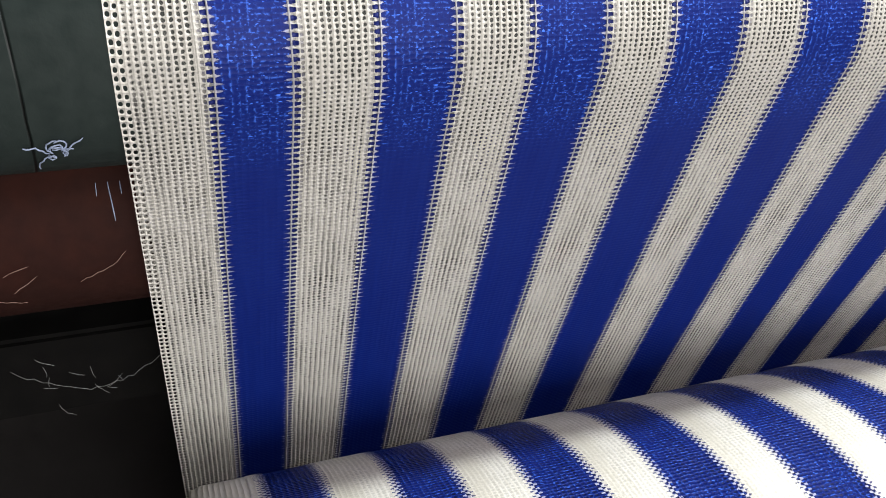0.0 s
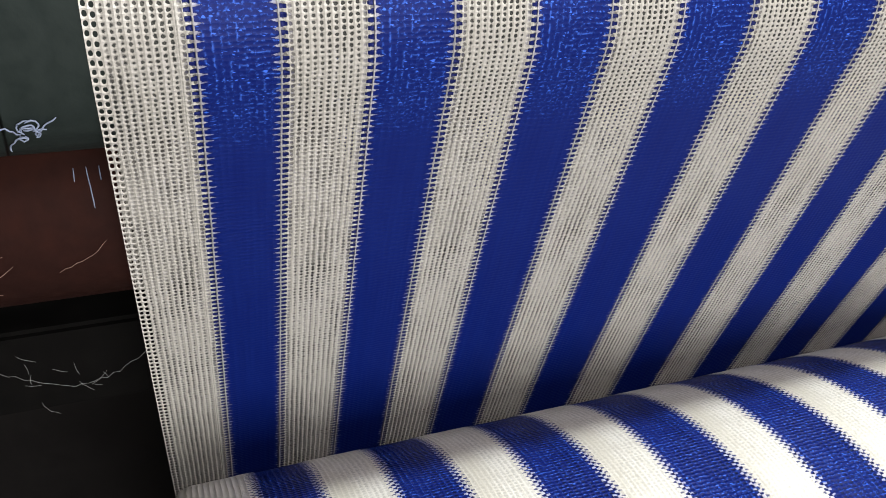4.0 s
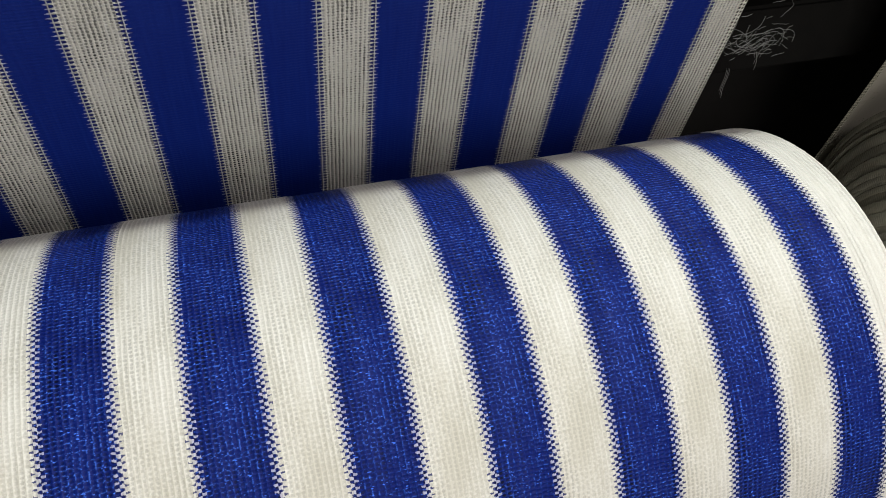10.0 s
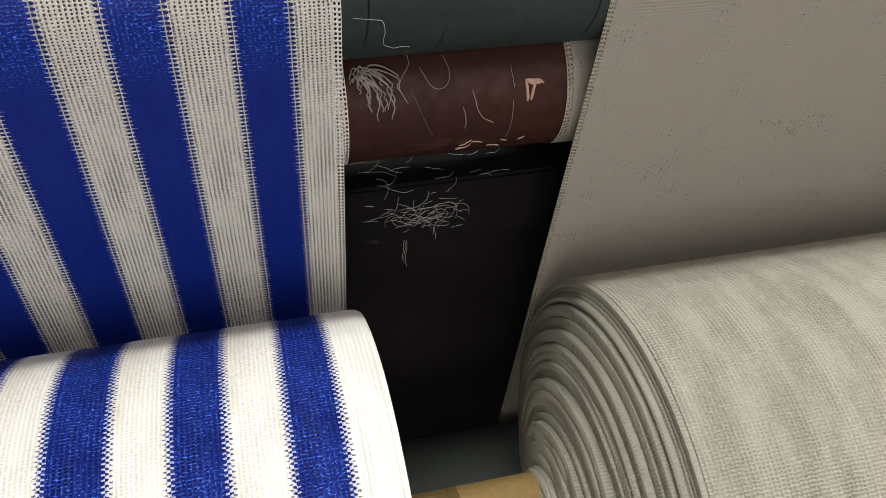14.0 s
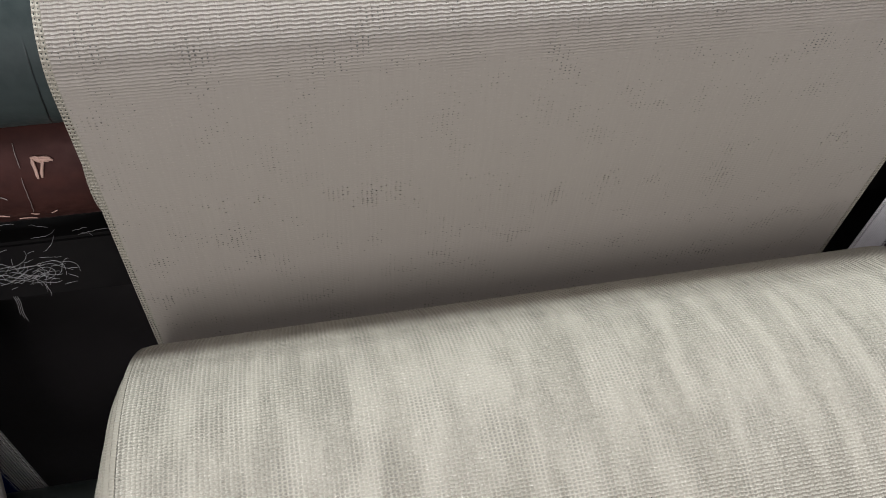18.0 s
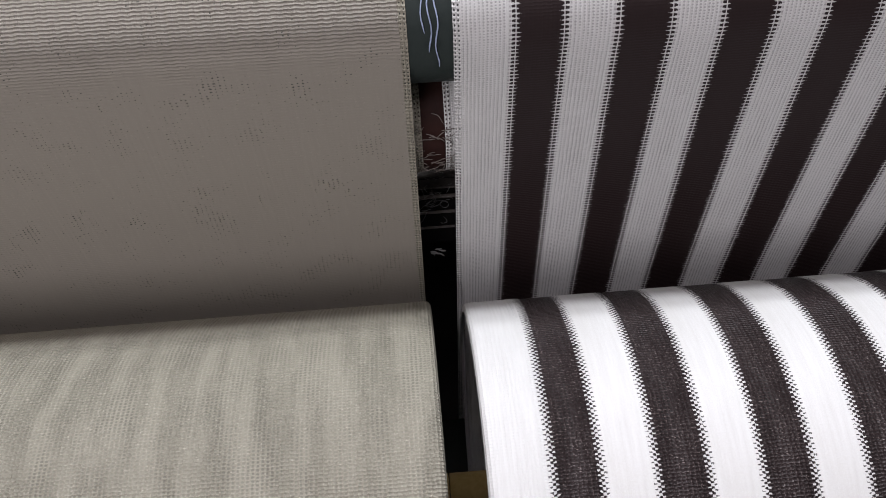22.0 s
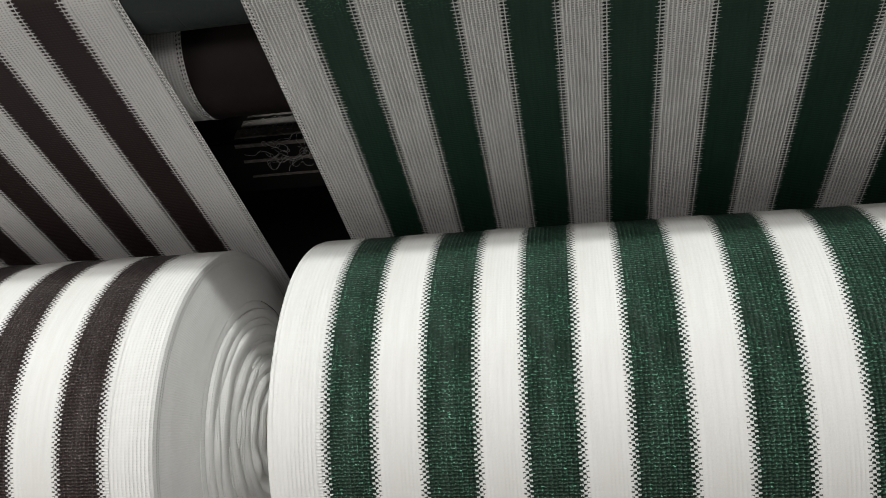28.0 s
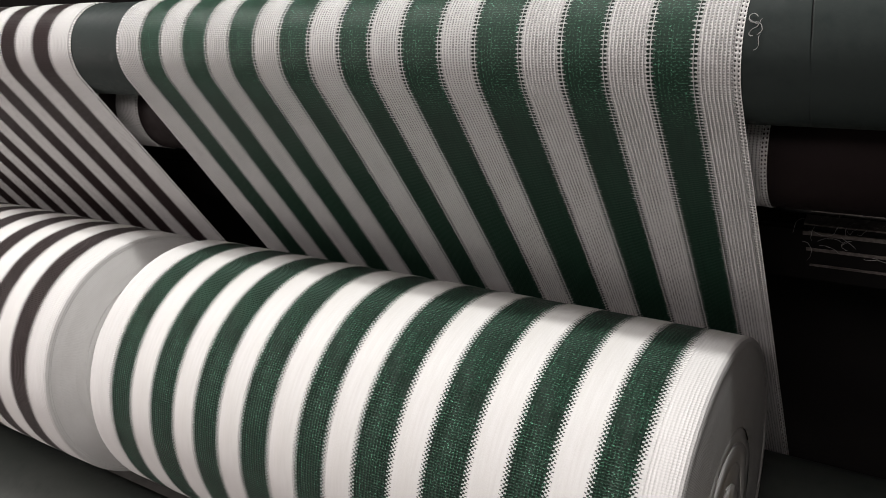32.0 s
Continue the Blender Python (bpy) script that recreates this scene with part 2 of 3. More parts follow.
        m.put(mx.inputs[0], m.math("MAXIMUM", gone, bare) if lattice else gone)
        m.t.links.new(surface, mx.inputs[1])
        m.t.links.new(tr.outputs[0], mx.inputs[2])
        surface = mx.outputs[0]
    m.t.links.new(surface, m.out.inputs[0])
    return m.m


STEP = 0.00225         # half a stitch of the open ladder
STITCH = 0.0042        # from rung to rung of the ladder
REACH = 0.0050         # how far its loops stand over the coloured yarn
WHITE, WHITE2 = rgb(0.825, 0.80, 0.745), rgb(0.71, 0.68, 0.615)
COOL, COOL2 = rgb(0.76, 0.765, 0.755), rgb(0.68, 0.68, 0.665)
BLUE, BLUE2 = rgb(0.0028, 0.0112, 0.140), rgb(0.008, 0.028, 0.30)
BROWN, BROWN2 = rgb(0.021, 0.0135, 0.0135), rgb(0.041, 0.027, 0.026)
GREEN, GREEN2 = rgb(0.0075, 0.023, 0.0145), rgb(0.016, 0.044, 0.028)
# paler beige for the highlights painted on the yarn crests
BEIGE3 = rgb(0.52, 0.49, 0.405)
BEIGE, BEIGE2 = rgb(0.342, 0.326, 0.262), rgb(0.285, 0.268, 0.210)


def plain(name, colour, second, rough, scale=30, metal=0.0, relief=0.0006, spec=0.5, wear=None, seams=0.0, end_dark=None):
    m = Mat(name)
    vec = m.coords()
    big, small = m.noise(vec, scale * 0.2, 4), m.noise(vec, scale * 4, 4)
    col = m.mix(m.ramp(m.math("ADD", m.math("MULTIPLY", big, 0.6), m.math("MULTIPLY", small, 0.4)), 0.35, 0.65), colour, second)
    if wear:
        col = m.mix(m.ramp(m.noise(vec, scale, 6, (0.25, 1, 1), 0.7), 0.62, 0.72), col, wear)
    if end_dark:
        sp = m.t.nodes.new("ShaderNodeSeparateXYZ")
        m.t.links.new(vec, sp.inputs[0])
        # mixes to this darker colour towards high x
        col = m.mix(m.ramp(m.math("ADD", sp.outputs[0], m.math("MULTIPLY", big, 1.2)), 2.2, 3.4), col, end_dark)
    if seams:
        sp = m.t.nodes.new("ShaderNodeSeparateXYZ")
        m.t.links.new(vec, sp.inputs[0])
        at = m.math("ADD", m.math("DIVIDE", m.math("ADD", sp.outputs[0], m.math("MULTIPLY", sp.outputs[1], 0.18)), seams), m.math("MULTIPLY", big, 0.10))
        seam = m.ramp(m.math("ABSOLUTE", m.math("SUBTRACT", m.math("FRACT", at), 0.5)), 0.0, 0.018, 1.0, 0.0)
        seam = m.math("MULTIPLY", seam, m.ramp(m.noise(vec, 9, 2), 0.4, 0.55))
        col = m.mix(seam, col, rgb(0.003, 0.003, 0.003))
        small = m.math("SUBTRACT", small, m.math("MULTIPLY", seam, 1.5))
    m.set(Base_Color=col, Metallic=metal, Roughness=m.ramp(small, 0.2, 0.8, max(rough - 0.12, 0.05), rough + 0.12))
    m.b.inputs["Specular IOR Level"].default_value = spec
    m.bump(m.math("ADD", small, m.math("MULTIPLY", big, 0.5)), 0.6, relief)
    return m.m


MAT_RUBBER = plain("dark green rubber", rgb(0.018, 0.026, 0.0245), rgb(0.028, 0.038, 0.0355), 0.55, 25, spec=0.2, wear=rgb(0.05, 0.055, 0.05), seams=0.068)
MAT_DRUM = plain("grimy black-green rubber", rgb(0.040, 0.052, 0.046), rgb(0.070, 0.082, 0.074), 0.6, 15, spec=0.4)
MAT_RUST = plain("red-brown roller", rgb(0.046, 0.0165, 0.0125), rgb(0.028, 0.011, 0.009), 0.55, 18, spec=0.12, wear=rgb(0.085, 0.042, 0.032), end_dark=rgb(0.012, 0.008, 0.008))
MAT_BLACK = plain("black painted steel", rgb(0.013, 0.0116, 0.0114), rgb(0.021, 0.019, 0.0186), 0.8, 20, spec=0.15)
MAT_BEAM = plain("black painted steel under lint dust", rgb(0.005, 0.0048, 0.0048), rgb(0.009, 0.0085, 0.008), 0.85, 14, spec=0.06, wear=rgb(0.05, 0.046, 0.042))
MAT_DUST = plain("grey lint dust", rgb(0.16, 0.145, 0.135), rgb(0.07, 0.062, 0.058), 0.9, 60, spec=0.1, wear=rgb(0.34, 0.31, 0.29))
MAT_CARD = plain("kraft cardboard", rgb(0.27, 0.178, 0.062), rgb(0.21, 0.135, 0.045), 0.7, 40)
MAT_FLOOR = plain("grey concrete", rgb(0.26, 0.25, 0.24), rgb(0.19, 0.185, 0.18), 0.75, 6, wear=rgb(0.32, 0.31, 0.295))
MAT_WALL = plain("dull painted wall", rgb(0.46, 0.455, 0.44), rgb(0.38, 0.38, 0.365), 0.8, 2)
MAT_WASTE = plain("soiled grey-beige thread", rgb(0.23, 0.20, 0.175), rgb(0.15, 0.13, 0.115), 0.7, 160)
MAT_THREAD = plain("white thread", rgb(0.42, 0.42, 0.41), rgb(0.32, 0.32, 0.32), 0.6, 200)


# ---- building helpers ----
def mesh_of(name, verts, faces, uvs=None, smooth=True):
    me = bpy.data.meshes.new(name)
    me.from_pydata(verts, [], faces)
    if uvs is not None:
        layer = me.uv_layers.new(name="UVMap")
        idx = np.empty(len(me.loops), dtype=np.int32)
        me.loops.foreach_get("vertex_index", idx)
        layer.data.foreach_set("uv", np.asarray(uvs, dtype=np.float32)[idx].ravel())
    if smooth:
        me.polygons.foreach_set("use_smooth", [True] * len(me.polygons))
    me.update()
    return me


def part(name, me, material, parent=None, label=""):
    if isinstance(me, bmesh.types.BMesh):
        bm, me = me, bpy.data.meshes.new(name)
        bm.to_mesh(me)
        bm.free()
    if material and not me.materials:
        me.materials.append(material)
    ob = new(name, me)
    if parent:
        ob.parent = parent
    if label:
        ob["label"] = label
    return ob


def grid(rows, closed=False):
    """Faces of a grid of rows with equal counts."""
    nr, nc = len(rows), len(rows[0])
    verts = [v for r in rows for v in r]
    faces = []
    for i in range(nr if closed else nr - 1):
        a, b = i * nc, ((i + 1) % nr) * nc
        faces += [(a + j, a + j + 1, b + j + 1, b + j) for j in range(nc - 1)]
    return verts, faces


def strip(name, pts, normals, width, lift=0.0, cols=5, wide=(0.0, 0.0), span=0.0):
    """A band of cloth of that width along a path of (y, z). wide: how far its stitches reach over the next band on either side;
    span: the width over which its pattern is spread."""
    rows, uvs = [], []
    spread = span / width if span else 1.0
    xs = [-wide[0]] * (wide[0] > 0) + [width * c / (cols - 1) for c in range(cols)] + [width + wide[1]] * (wide[1] > 0)
    for i, (p, n) in enumerate(zip(pts, normals)):
        rows.append([(x, p[0] + n[0] * lift, p[1] + n[1] * lift) for x in xs])
        uvs += [(min(x, 0.0) + max(x - width, 0.0) + min(max(x, 0.0), width) * spread, i * STEP) for x in xs]
    verts, faces = grid(rows)
    mid = len(pts) // 2
    along = (pts[mid + 1][0] - pts[mid][0], pts[mid + 1][1] - pts[mid][1])
    if along[1] * normals[mid][0] - along[0] * normals[mid][1] > 0:     # the outer side faces out
        faces = [f[::-1] for f in faces]
    return mesh_of(name, verts, faces, uvs)


def lathe(name, profile, segs=96, uv=True, x0=0.0):
    """Turned about the x axis: profile of (x, r)."""
    rows, uvs = [], []
    rmax = max(r for _, r in profile)
    for k in range(segs + 1):
        a = 2 * math.pi * k / segs
        rows.append([(x, r * math.cos(a), r * math.sin(a)) for x, r in profile])
        s = 0.0
        for i, (x, r) in enumerate(profile):
            if i:
                s += math.hypot(x - profile[i - 1][0], r - profile[i - 1][1])
            uvs.append((s, a * rmax))
    verts, faces = grid(rows)
    return mesh_of(name, verts, [f[::-1] for f in faces], uvs)


def block(name, x0, x1, y0, y1, z0, z1, material, parent=None, bevel=0.004, label=""):
    bm = bmesh.new()
    bmesh.ops.create_cube(bm, size=1)
    for v in bm.verts:
        v.co = Vector(((x0 + x1) / 2 + v.co.x * (x1 - x0), (y0 + y1) / 2 + v.co.y * (y1 - y0), (z0 + z1) / 2 + v.co.z * (z1 - z0)))
    if bevel:
        bmesh.ops.bevel(bm, geom=bm.edges[:], offset=bevel, segments=2, affect="EDGES")
    return part(name, bm, material, parent, label)


def thing(name, at, label, category, group="", kind=""):
    ob = new(name)
    ob.empty_display_size = 0.1
    ob.location = at
    return tagged(ob, label, category, group, kind)


# ---- setting: the hall ----
tagged(block("floor", -4, 8, -4.5, 4, -0.1, 0.0, MAT_FLOOR, bevel=0), "worn grey concrete factory floor", "floor", kind="structure")
tagged(block("ceiling", -4, 8, -4.5, 4, 4.2, 4.3, MAT_WALL, bevel=0), "plain dull ceiling of the hall", "ceiling", kind="structure")
tagged(block("wall_north", -4, 8, 4.0, 4.15, 0, 4.2, MAT_WALL, bevel=0), "dull painted wall behind the machine", "wall", kind="structure")
tagged(block("wall_south", -4, 8, -4.65, -4.5, 0, 4.2, MAT_WALL, bevel=0), "dull painted wall in front of the machine", "wall", kind="structure")
tagged(block("wall_west", -4.15, -4, -4.5, 4, 0, 4.2, MAT_WALL, bevel=0), "dull painted end wall", "wall", kind="structure")
tagged(block("wall_east", 8, 8.15, -4.5, 4, 0, 4.2, MAT_WALL, bevel=0), "dull painted end wall", "wall", kind="structure")

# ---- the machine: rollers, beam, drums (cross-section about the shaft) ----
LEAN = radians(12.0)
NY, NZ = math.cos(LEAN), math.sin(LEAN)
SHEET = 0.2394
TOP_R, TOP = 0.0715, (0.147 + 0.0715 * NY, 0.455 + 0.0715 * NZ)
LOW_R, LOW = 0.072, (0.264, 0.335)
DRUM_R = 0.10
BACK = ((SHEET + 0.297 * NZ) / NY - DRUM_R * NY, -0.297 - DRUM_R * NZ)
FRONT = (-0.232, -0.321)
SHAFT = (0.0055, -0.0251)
X0, X1 = -0.75, 5.0


def roller(name, at, r, material, label, category):
    ob = thing(name, (0, at[0], AXIS_Z + at[1]), label, category, "machine rollers")
    part("roller_body", lathe(name, [(X0, 0.02), (X0, r - 0.004), (X0 + 0.004, r), (X1 - 0.004, r), (X1, r - 0.004), (X1, 0.02)], 72), material, ob)
    for x, s in ((X0, -1), (X1, 1)):
        part("journal", lathe("journal", [(x, 0.0), (x, 0.022), (x + s * 0.15, 0.022), (x + s * 0.15, 0.0)], 32), MAT_BLACK, ob, "dark steel journal")
    return ob


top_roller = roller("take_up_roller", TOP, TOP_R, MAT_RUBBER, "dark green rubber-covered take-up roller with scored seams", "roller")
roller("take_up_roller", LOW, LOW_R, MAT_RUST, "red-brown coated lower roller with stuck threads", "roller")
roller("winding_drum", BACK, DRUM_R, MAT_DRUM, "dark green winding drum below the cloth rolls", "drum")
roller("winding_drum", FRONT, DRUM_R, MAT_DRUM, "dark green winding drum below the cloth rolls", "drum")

beam = thing("machine_beam", (0, 0.32, AXIS_Z + 0.1), "black steel crossbeam strewn with loose threads", "beam")
block("beam_body", X0, X1, -0.035, 0.045, 0.015, 0.10, MAT_BEAM, beam)
for xa, xb in ((2.0, 2.11), (2.97, 3.13), (4.02, X1 - 0.01)):
    for k, (ya, yb) in enumerate(((-0.030, -0.012), (-0.008, 0.006), (0.012, 0.040))):
        block("dust_layer", xa + 0.004 * k, xb, -0.0364, -0.0345, 0.090 - 0.024 * k, 0.095 - 0.025 * k, MAT_DUST, beam, 0.0, "grey lint dust lying along the beam")
        block("dust_layer", xa + 0.004 * k, xb, ya, yb, 0.099, 0.1022 + 0.0006 * k, MAT_DUST, beam, 0.0, "grey lint dust lying along the beam")
machine = thing("knitting_machine", (0, 0, 0), "black steel end frames and added shade panel of the knitting machine behind the rollers", "machine")
for ex in (X0 - 0.1, X1 + 0.1):
    block("end_frame", ex - 0.05, ex + 0.05, -0.35, 0.6, 0.0, AXIS_Z + 0.62, MAT_BLACK, machine, bevel=0.01)
# added panel: dark backing for the void, tall enough to shade the beam
block("back_panel", X0, X1, 0.47, 0.48, 0.0, AXIS_Z + 1.0, MAT_BLACK, machine, bevel=0.002)


# ---- cloth ----
def arc(c, r, a0, a1, step):
    n = max(2, int(abs(radians(a1 - a0)) * r / step))
    return [((c[0] + r * math.cos(radians(a0 + (a1 - a0) * i / n)), c[1] + r * math.sin(radians(a0 + (a1 - a0) * i / n))),
             (math.cos(radians(a0 + (a1 - a0) * i / n)), math.sin(radians(a0 + (a1 - a0) * i / n)))) for i in range(n + 1)]


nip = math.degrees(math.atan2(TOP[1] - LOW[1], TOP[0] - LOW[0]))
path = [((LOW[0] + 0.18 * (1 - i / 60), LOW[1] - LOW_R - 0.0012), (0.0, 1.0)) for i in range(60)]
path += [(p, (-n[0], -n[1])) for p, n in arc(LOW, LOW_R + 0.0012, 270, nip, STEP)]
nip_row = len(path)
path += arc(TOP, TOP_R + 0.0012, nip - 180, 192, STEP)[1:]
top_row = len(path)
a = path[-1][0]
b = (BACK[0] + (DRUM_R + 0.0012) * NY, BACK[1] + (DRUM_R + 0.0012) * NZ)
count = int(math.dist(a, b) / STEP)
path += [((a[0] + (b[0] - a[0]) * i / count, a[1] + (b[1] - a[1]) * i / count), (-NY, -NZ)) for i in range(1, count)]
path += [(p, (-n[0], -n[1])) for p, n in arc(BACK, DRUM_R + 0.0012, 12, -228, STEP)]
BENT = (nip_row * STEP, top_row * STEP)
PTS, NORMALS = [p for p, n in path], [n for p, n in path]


def edge_uv(me, side):
    """Counts u from the fringe's open side, as the white stripes do."""
    uv = me.uv_layers["UVMap"].data
    for d in uv:
        d.uv.x = d.uv.x if side > 0 else 0.008 - d.uv.x


# how far each side of the coloured stripes lies from even spacing, in millimetres
DRIFT = {"blue": [4.2, -0.5, -1.0, -2.7, -3.8, -2.8, -3.9, -0.3, -0.6, 2.4, 2.3, 2.6, 1.1, 3.3, 1.3, -0.3, 0.3, -1.4],
         "brown": [1.4, -0.7, -0.0, 1.5, 0.4, 0.7, 0.7, 1.5, -0.5, -1.5, -1.8, -0.3, 1.0, 1.5, 0.0, -1.9, -1.3, -0.6],
         "green": [6.5, 3.0, 1.6, 2.2, -1.9, -2.2, -5.1, -3.7, -2.0, -3.8, -4.7, -0.5, -1.8, 4.7, 4.8, 3.5, 2.3, -2.8]}


def cuts(first, pitch, swell, word):
    """The sides of the nine coloured stripes, from the cloth's edge; swell: how much wider than half they are."""
    return [first + pitch * k + 0.001 * o + (-swell if k % 2 == 0 else swell) for k, o in enumerate(DRIFT[word])]


def relax(web, middle, left=0.018, right=0.018):
    """Round the lower roller the cloth lies wider than where it hangs taut."""
    for ob in web.children:
        uv, x0 = ob.data.uv_layers["UVMap"].data, ob.location.x
        row = {lp.vertex_index: uv[lp.index].uv.y / STEP for lp in ob.data.loops}
        for v in ob.data.vertices:
            f = min(max((260 - row[v.index]) / 110, 0.0), 1.0)
            off = v.co.x + x0 - middle
            v.co.x += off * (left if off < 0 else right) * f


def striped_web(x0, x1, first, pitch, swell, label, colour_word):
    white, edge, colour = WEB_WHITE[colour_word], WEB_EDGE[colour_word], WEB_YARN[colour_word]
    web = thing("cloth_web", (x0, 0, AXIS_Z), label, "cloth", "cloth webs")
    sel = 0.007
    at = cuts(first - x0, pitch, swell, colour_word)
    edge_me = strip("selvedge", PTS, NORMALS, sel, cols=3)
    lm = strip("white_stripe", PTS, NORMALS, at[0] - sel, 0.0006)
    rm = strip("white_stripe", PTS, NORMALS, x1 - x0 - at[17] - sel, 0.0006)
    part("selvedge", edge_me, MAT_SELVEDGE[colour_word], web, "open ladder-stitched white edge")
    part("white_stripe", lm, edge, web).location.x = sel
    fl = strip("white_fringe", PTS, NORMALS, 0.008, 0.0009, 3, (0.0, REACH))
    fr = strip("white_fringe", PTS, NORMALS, 0.008, 0.0009, 3, (REACH, 0.0))
    for me, sx in ((fl, -1), (fr, 1)):
        edge_uv(me, sx)
    part("white_fringe", fl, WEB_FRINGE[colour_word], web).location.x = at[0] - 0.008
    for k in range(17):
        w = at[k + 1] - at[k]
        if k % 2:
            me = strip("white_stripe", PTS, NORMALS, w, 0.0006, wide=(REACH, REACH), span=P)
            part("white_stripe", me, white, web).location.x = at[k]
        else:
            part(colour_word + "_stripe", strip("coloured_stripe", PTS, NORMALS, w, cols=4), colour, web).location.x = at[k]
    part("white_stripe", rm, edge, web).location.x = at[17]
    part("white_fringe", fr, WEB_FRINGE[colour_word], web).location.x = at[17]
    part("selvedge", strip("selvedge", PTS, NORMALS, sel, cols=3), MAT_SELVEDGE[colour_word], web).location.x = x1 - x0 - sel
    relax(web, (x1 - x0) / 2, 0.0 if colour_word == "blue" else 0.018)
    return web


def layer_ring(r0, r1, e0, e1, sign, wave, rng, cone=False):
    """One wound layer's end: from the outer radius r0 to r1, standing e0 to e1 beyond the roll's end, with a wavy rim; cone: many
    layers that slope evenly."""
    t = min((r0 - r1) * 0.25, 0.0016)
    waves = [(rng.randint(1, 9), rng.uniform(0, 6.3), rng.uniform(0.2, 1.0)) for _ in range(4)]
    rows, uvs = [], []
    for k in range(97):
        a = 2 * math.pi * k / 96
        w = wave * sum(h * math.sin(n * a + q) for n, q, h in waves) / 2
        prof = [(e0 - 0.014, r0 - 0.0004), (e1 + w - t, r0 - 0.0004), (e1 + w, r0 - t), (e1 + w * 0.6 + 0.0004, r1 + t * 0.2), (e1 + w * 0.3 - 0.003, r1 - 0.001)]
        if cone:
            prof = [(e0 + (e1 - e0) * f - 0.004 * (1 - f) ** 4 + w * f, r0 - 0.0004 + (r1 + 0.003 - r0) * f) for f in (0.0, 0.04, 0.3, 0.7, 1.0)]
        rows.append([(sign * x, (r + 0.25 * w) * math.cos(a), (r + 0.25 * w) * math.sin(a)) for x, r in prof])
        uvs += [(0.004 * j + r0, a * r0) for j in range(5)]
    verts, faces = grid(rows)
    return mesh_of("layer", verts, faces if sign < 0 else [f[::-1] for f in faces], uvs)


def roll_ends(roll, width, r, left, right, cloth, seed):
    """left, right: how far the wound core stands out of the roll, its layers, how the cone bends, how unevenly they lie, how wavy
    their rims are and how much of the end, from the rim, is one even slope."""
    rng = random.Random(seed)
    for sign, base, (reach, n, power, uneven, wave, even) in ((-1, 0.0, left), (1, width, right)):
        inner = r - 0.001 - (r - 0.021) * even
        e = reach * even ** power if even else 0.0
        if even:
            part("cloth_slope", layer_ring(r - 0.001, inner - 0.003, 0.0, e, sign, wave * 0.2, rng, True), cloth, roll).location.x = base
        cuts_r = [rng.uniform(1.0 - 0.85 * min(uneven, 1.0), 1.0 + 2.2 * min(uneven, 1.0)) for _ in range(n)]
        total, run = sum(cuts_r), 0.0
        radii = [inner]
        for c in cuts_r:
            run += c
            radii.append(inner - (inner - 0.020) * run / total)
        for i in range(n):
            f = (r - radii[i + 1]) / (r - 0.020)
            nxt = reach * f ** power + rng.uniform(-0.0045, 0.0045) * uneven
            part("cloth_layer", layer_ring(radii[i], radii[i + 1] - 0.004, e, nxt, sign, wave * (0.3 + f), rng), cloth, roll).location.x = base
            e = nxt


def striped_roll(x0, x1, cy, cz, r, first, pitch, swell, label, colour_word, left, right, core, seed, lift=None):
    white, colour = ROLL_WHITE[colour_word], ROLL_YARN[colour_word]
    layer = MAT_LAYER_WARM if colour_word == "blue" else MAT_LAYER
    roll = thing("cloth_roll", (x0, cy, AXIS_Z + cz), label, "cloth roll", "cloth rolls on the shaft")
    segs = int(2 * math.pi * r / STEP / 2) * 2
    ring = [((r * math.cos(2 * math.pi * i / segs), r * math.sin(2 * math.pi * i / segs)), (math.cos(2 * math.pi * i / segs), math.sin(2 * math.pi * i / segs))) for i in range(segs + 1)]
    p, n = [a for a, _ in ring], [b for _, b in ring]
    at = cuts(first - x0, pitch, swell, colour_word)
    first, last, x = at[0], x1 - x0 - at[17], at[17]
    ls = lathe("edge_band", [(0.0, r - 0.010), (0.0004, r - 0.004), (0.0025, r - 0.0006), (0.007, r + 0.0004), (first, r + 0.0006)], 160)
    rs = lathe("edge_band", [(0.0, r + 0.0006), (last - 0.007, r + 0.0004), (last - 0.0025, r - 0.0006), (last - 0.0004, r - 0.004), (last, r - 0.010)], 160)
    part("white_band", ls, layer, roll)
    tl = strip("white_fringe", p, n, 0.008, 0.0009, 3, (0.0, REACH))
    tr = strip("white_fringe", p, n, 0.008, 0.0009, 3, (REACH, 0.0))
    for me, sx in ((tl, -1), (tr, 1)):
        edge_uv(me, sx)
    part("white_fringe", tl, MAT_FRINGE[colour_word], roll).location.x = first - 0.008
    for k in range(17):
        w = at[k + 1] - at[k]
        if k % 2:
            me = strip("white_band", p, n, w, 0.0006, wide=(REACH, REACH), span=P)
            part("white_band", me, white, roll).location.x = at[k]
        else:
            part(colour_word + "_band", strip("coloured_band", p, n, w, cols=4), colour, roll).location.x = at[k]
    part("white_fringe", tr, MAT_FRINGE[colour_word], roll).location.x = x
    part("white_band", rs, layer, roll).location.x = x
    roll_ends(roll, x + last, r, left, right, layer, seed)
    part("core_tube", lathe("core_tube", [(core[0], 0.0185), (core[0], 0.0222), (core[1], 0.0222), (core[1], 0.0185), (core[0], 0.0185)], 48), MAT_CARD, roll, "brown cardboard core tube").location = (0, SHAFT[0] - cy, SHAFT[1] - cz if lift is None else lift)
    return roll


P = 0.0474
MAT_SELVEDGE = {"blue": knit("open white selvedge", WHITE, WHITE2, wale=0.0035, course=0.0045, holes=1.0, sparse=0.3, tight=0.5),
                "beige": knit("open beige selvedge", BEIGE, BEIGE2, wale=0.0035, course=0.0045, holes=0.9, sparse=0.7, tight=0.8)}
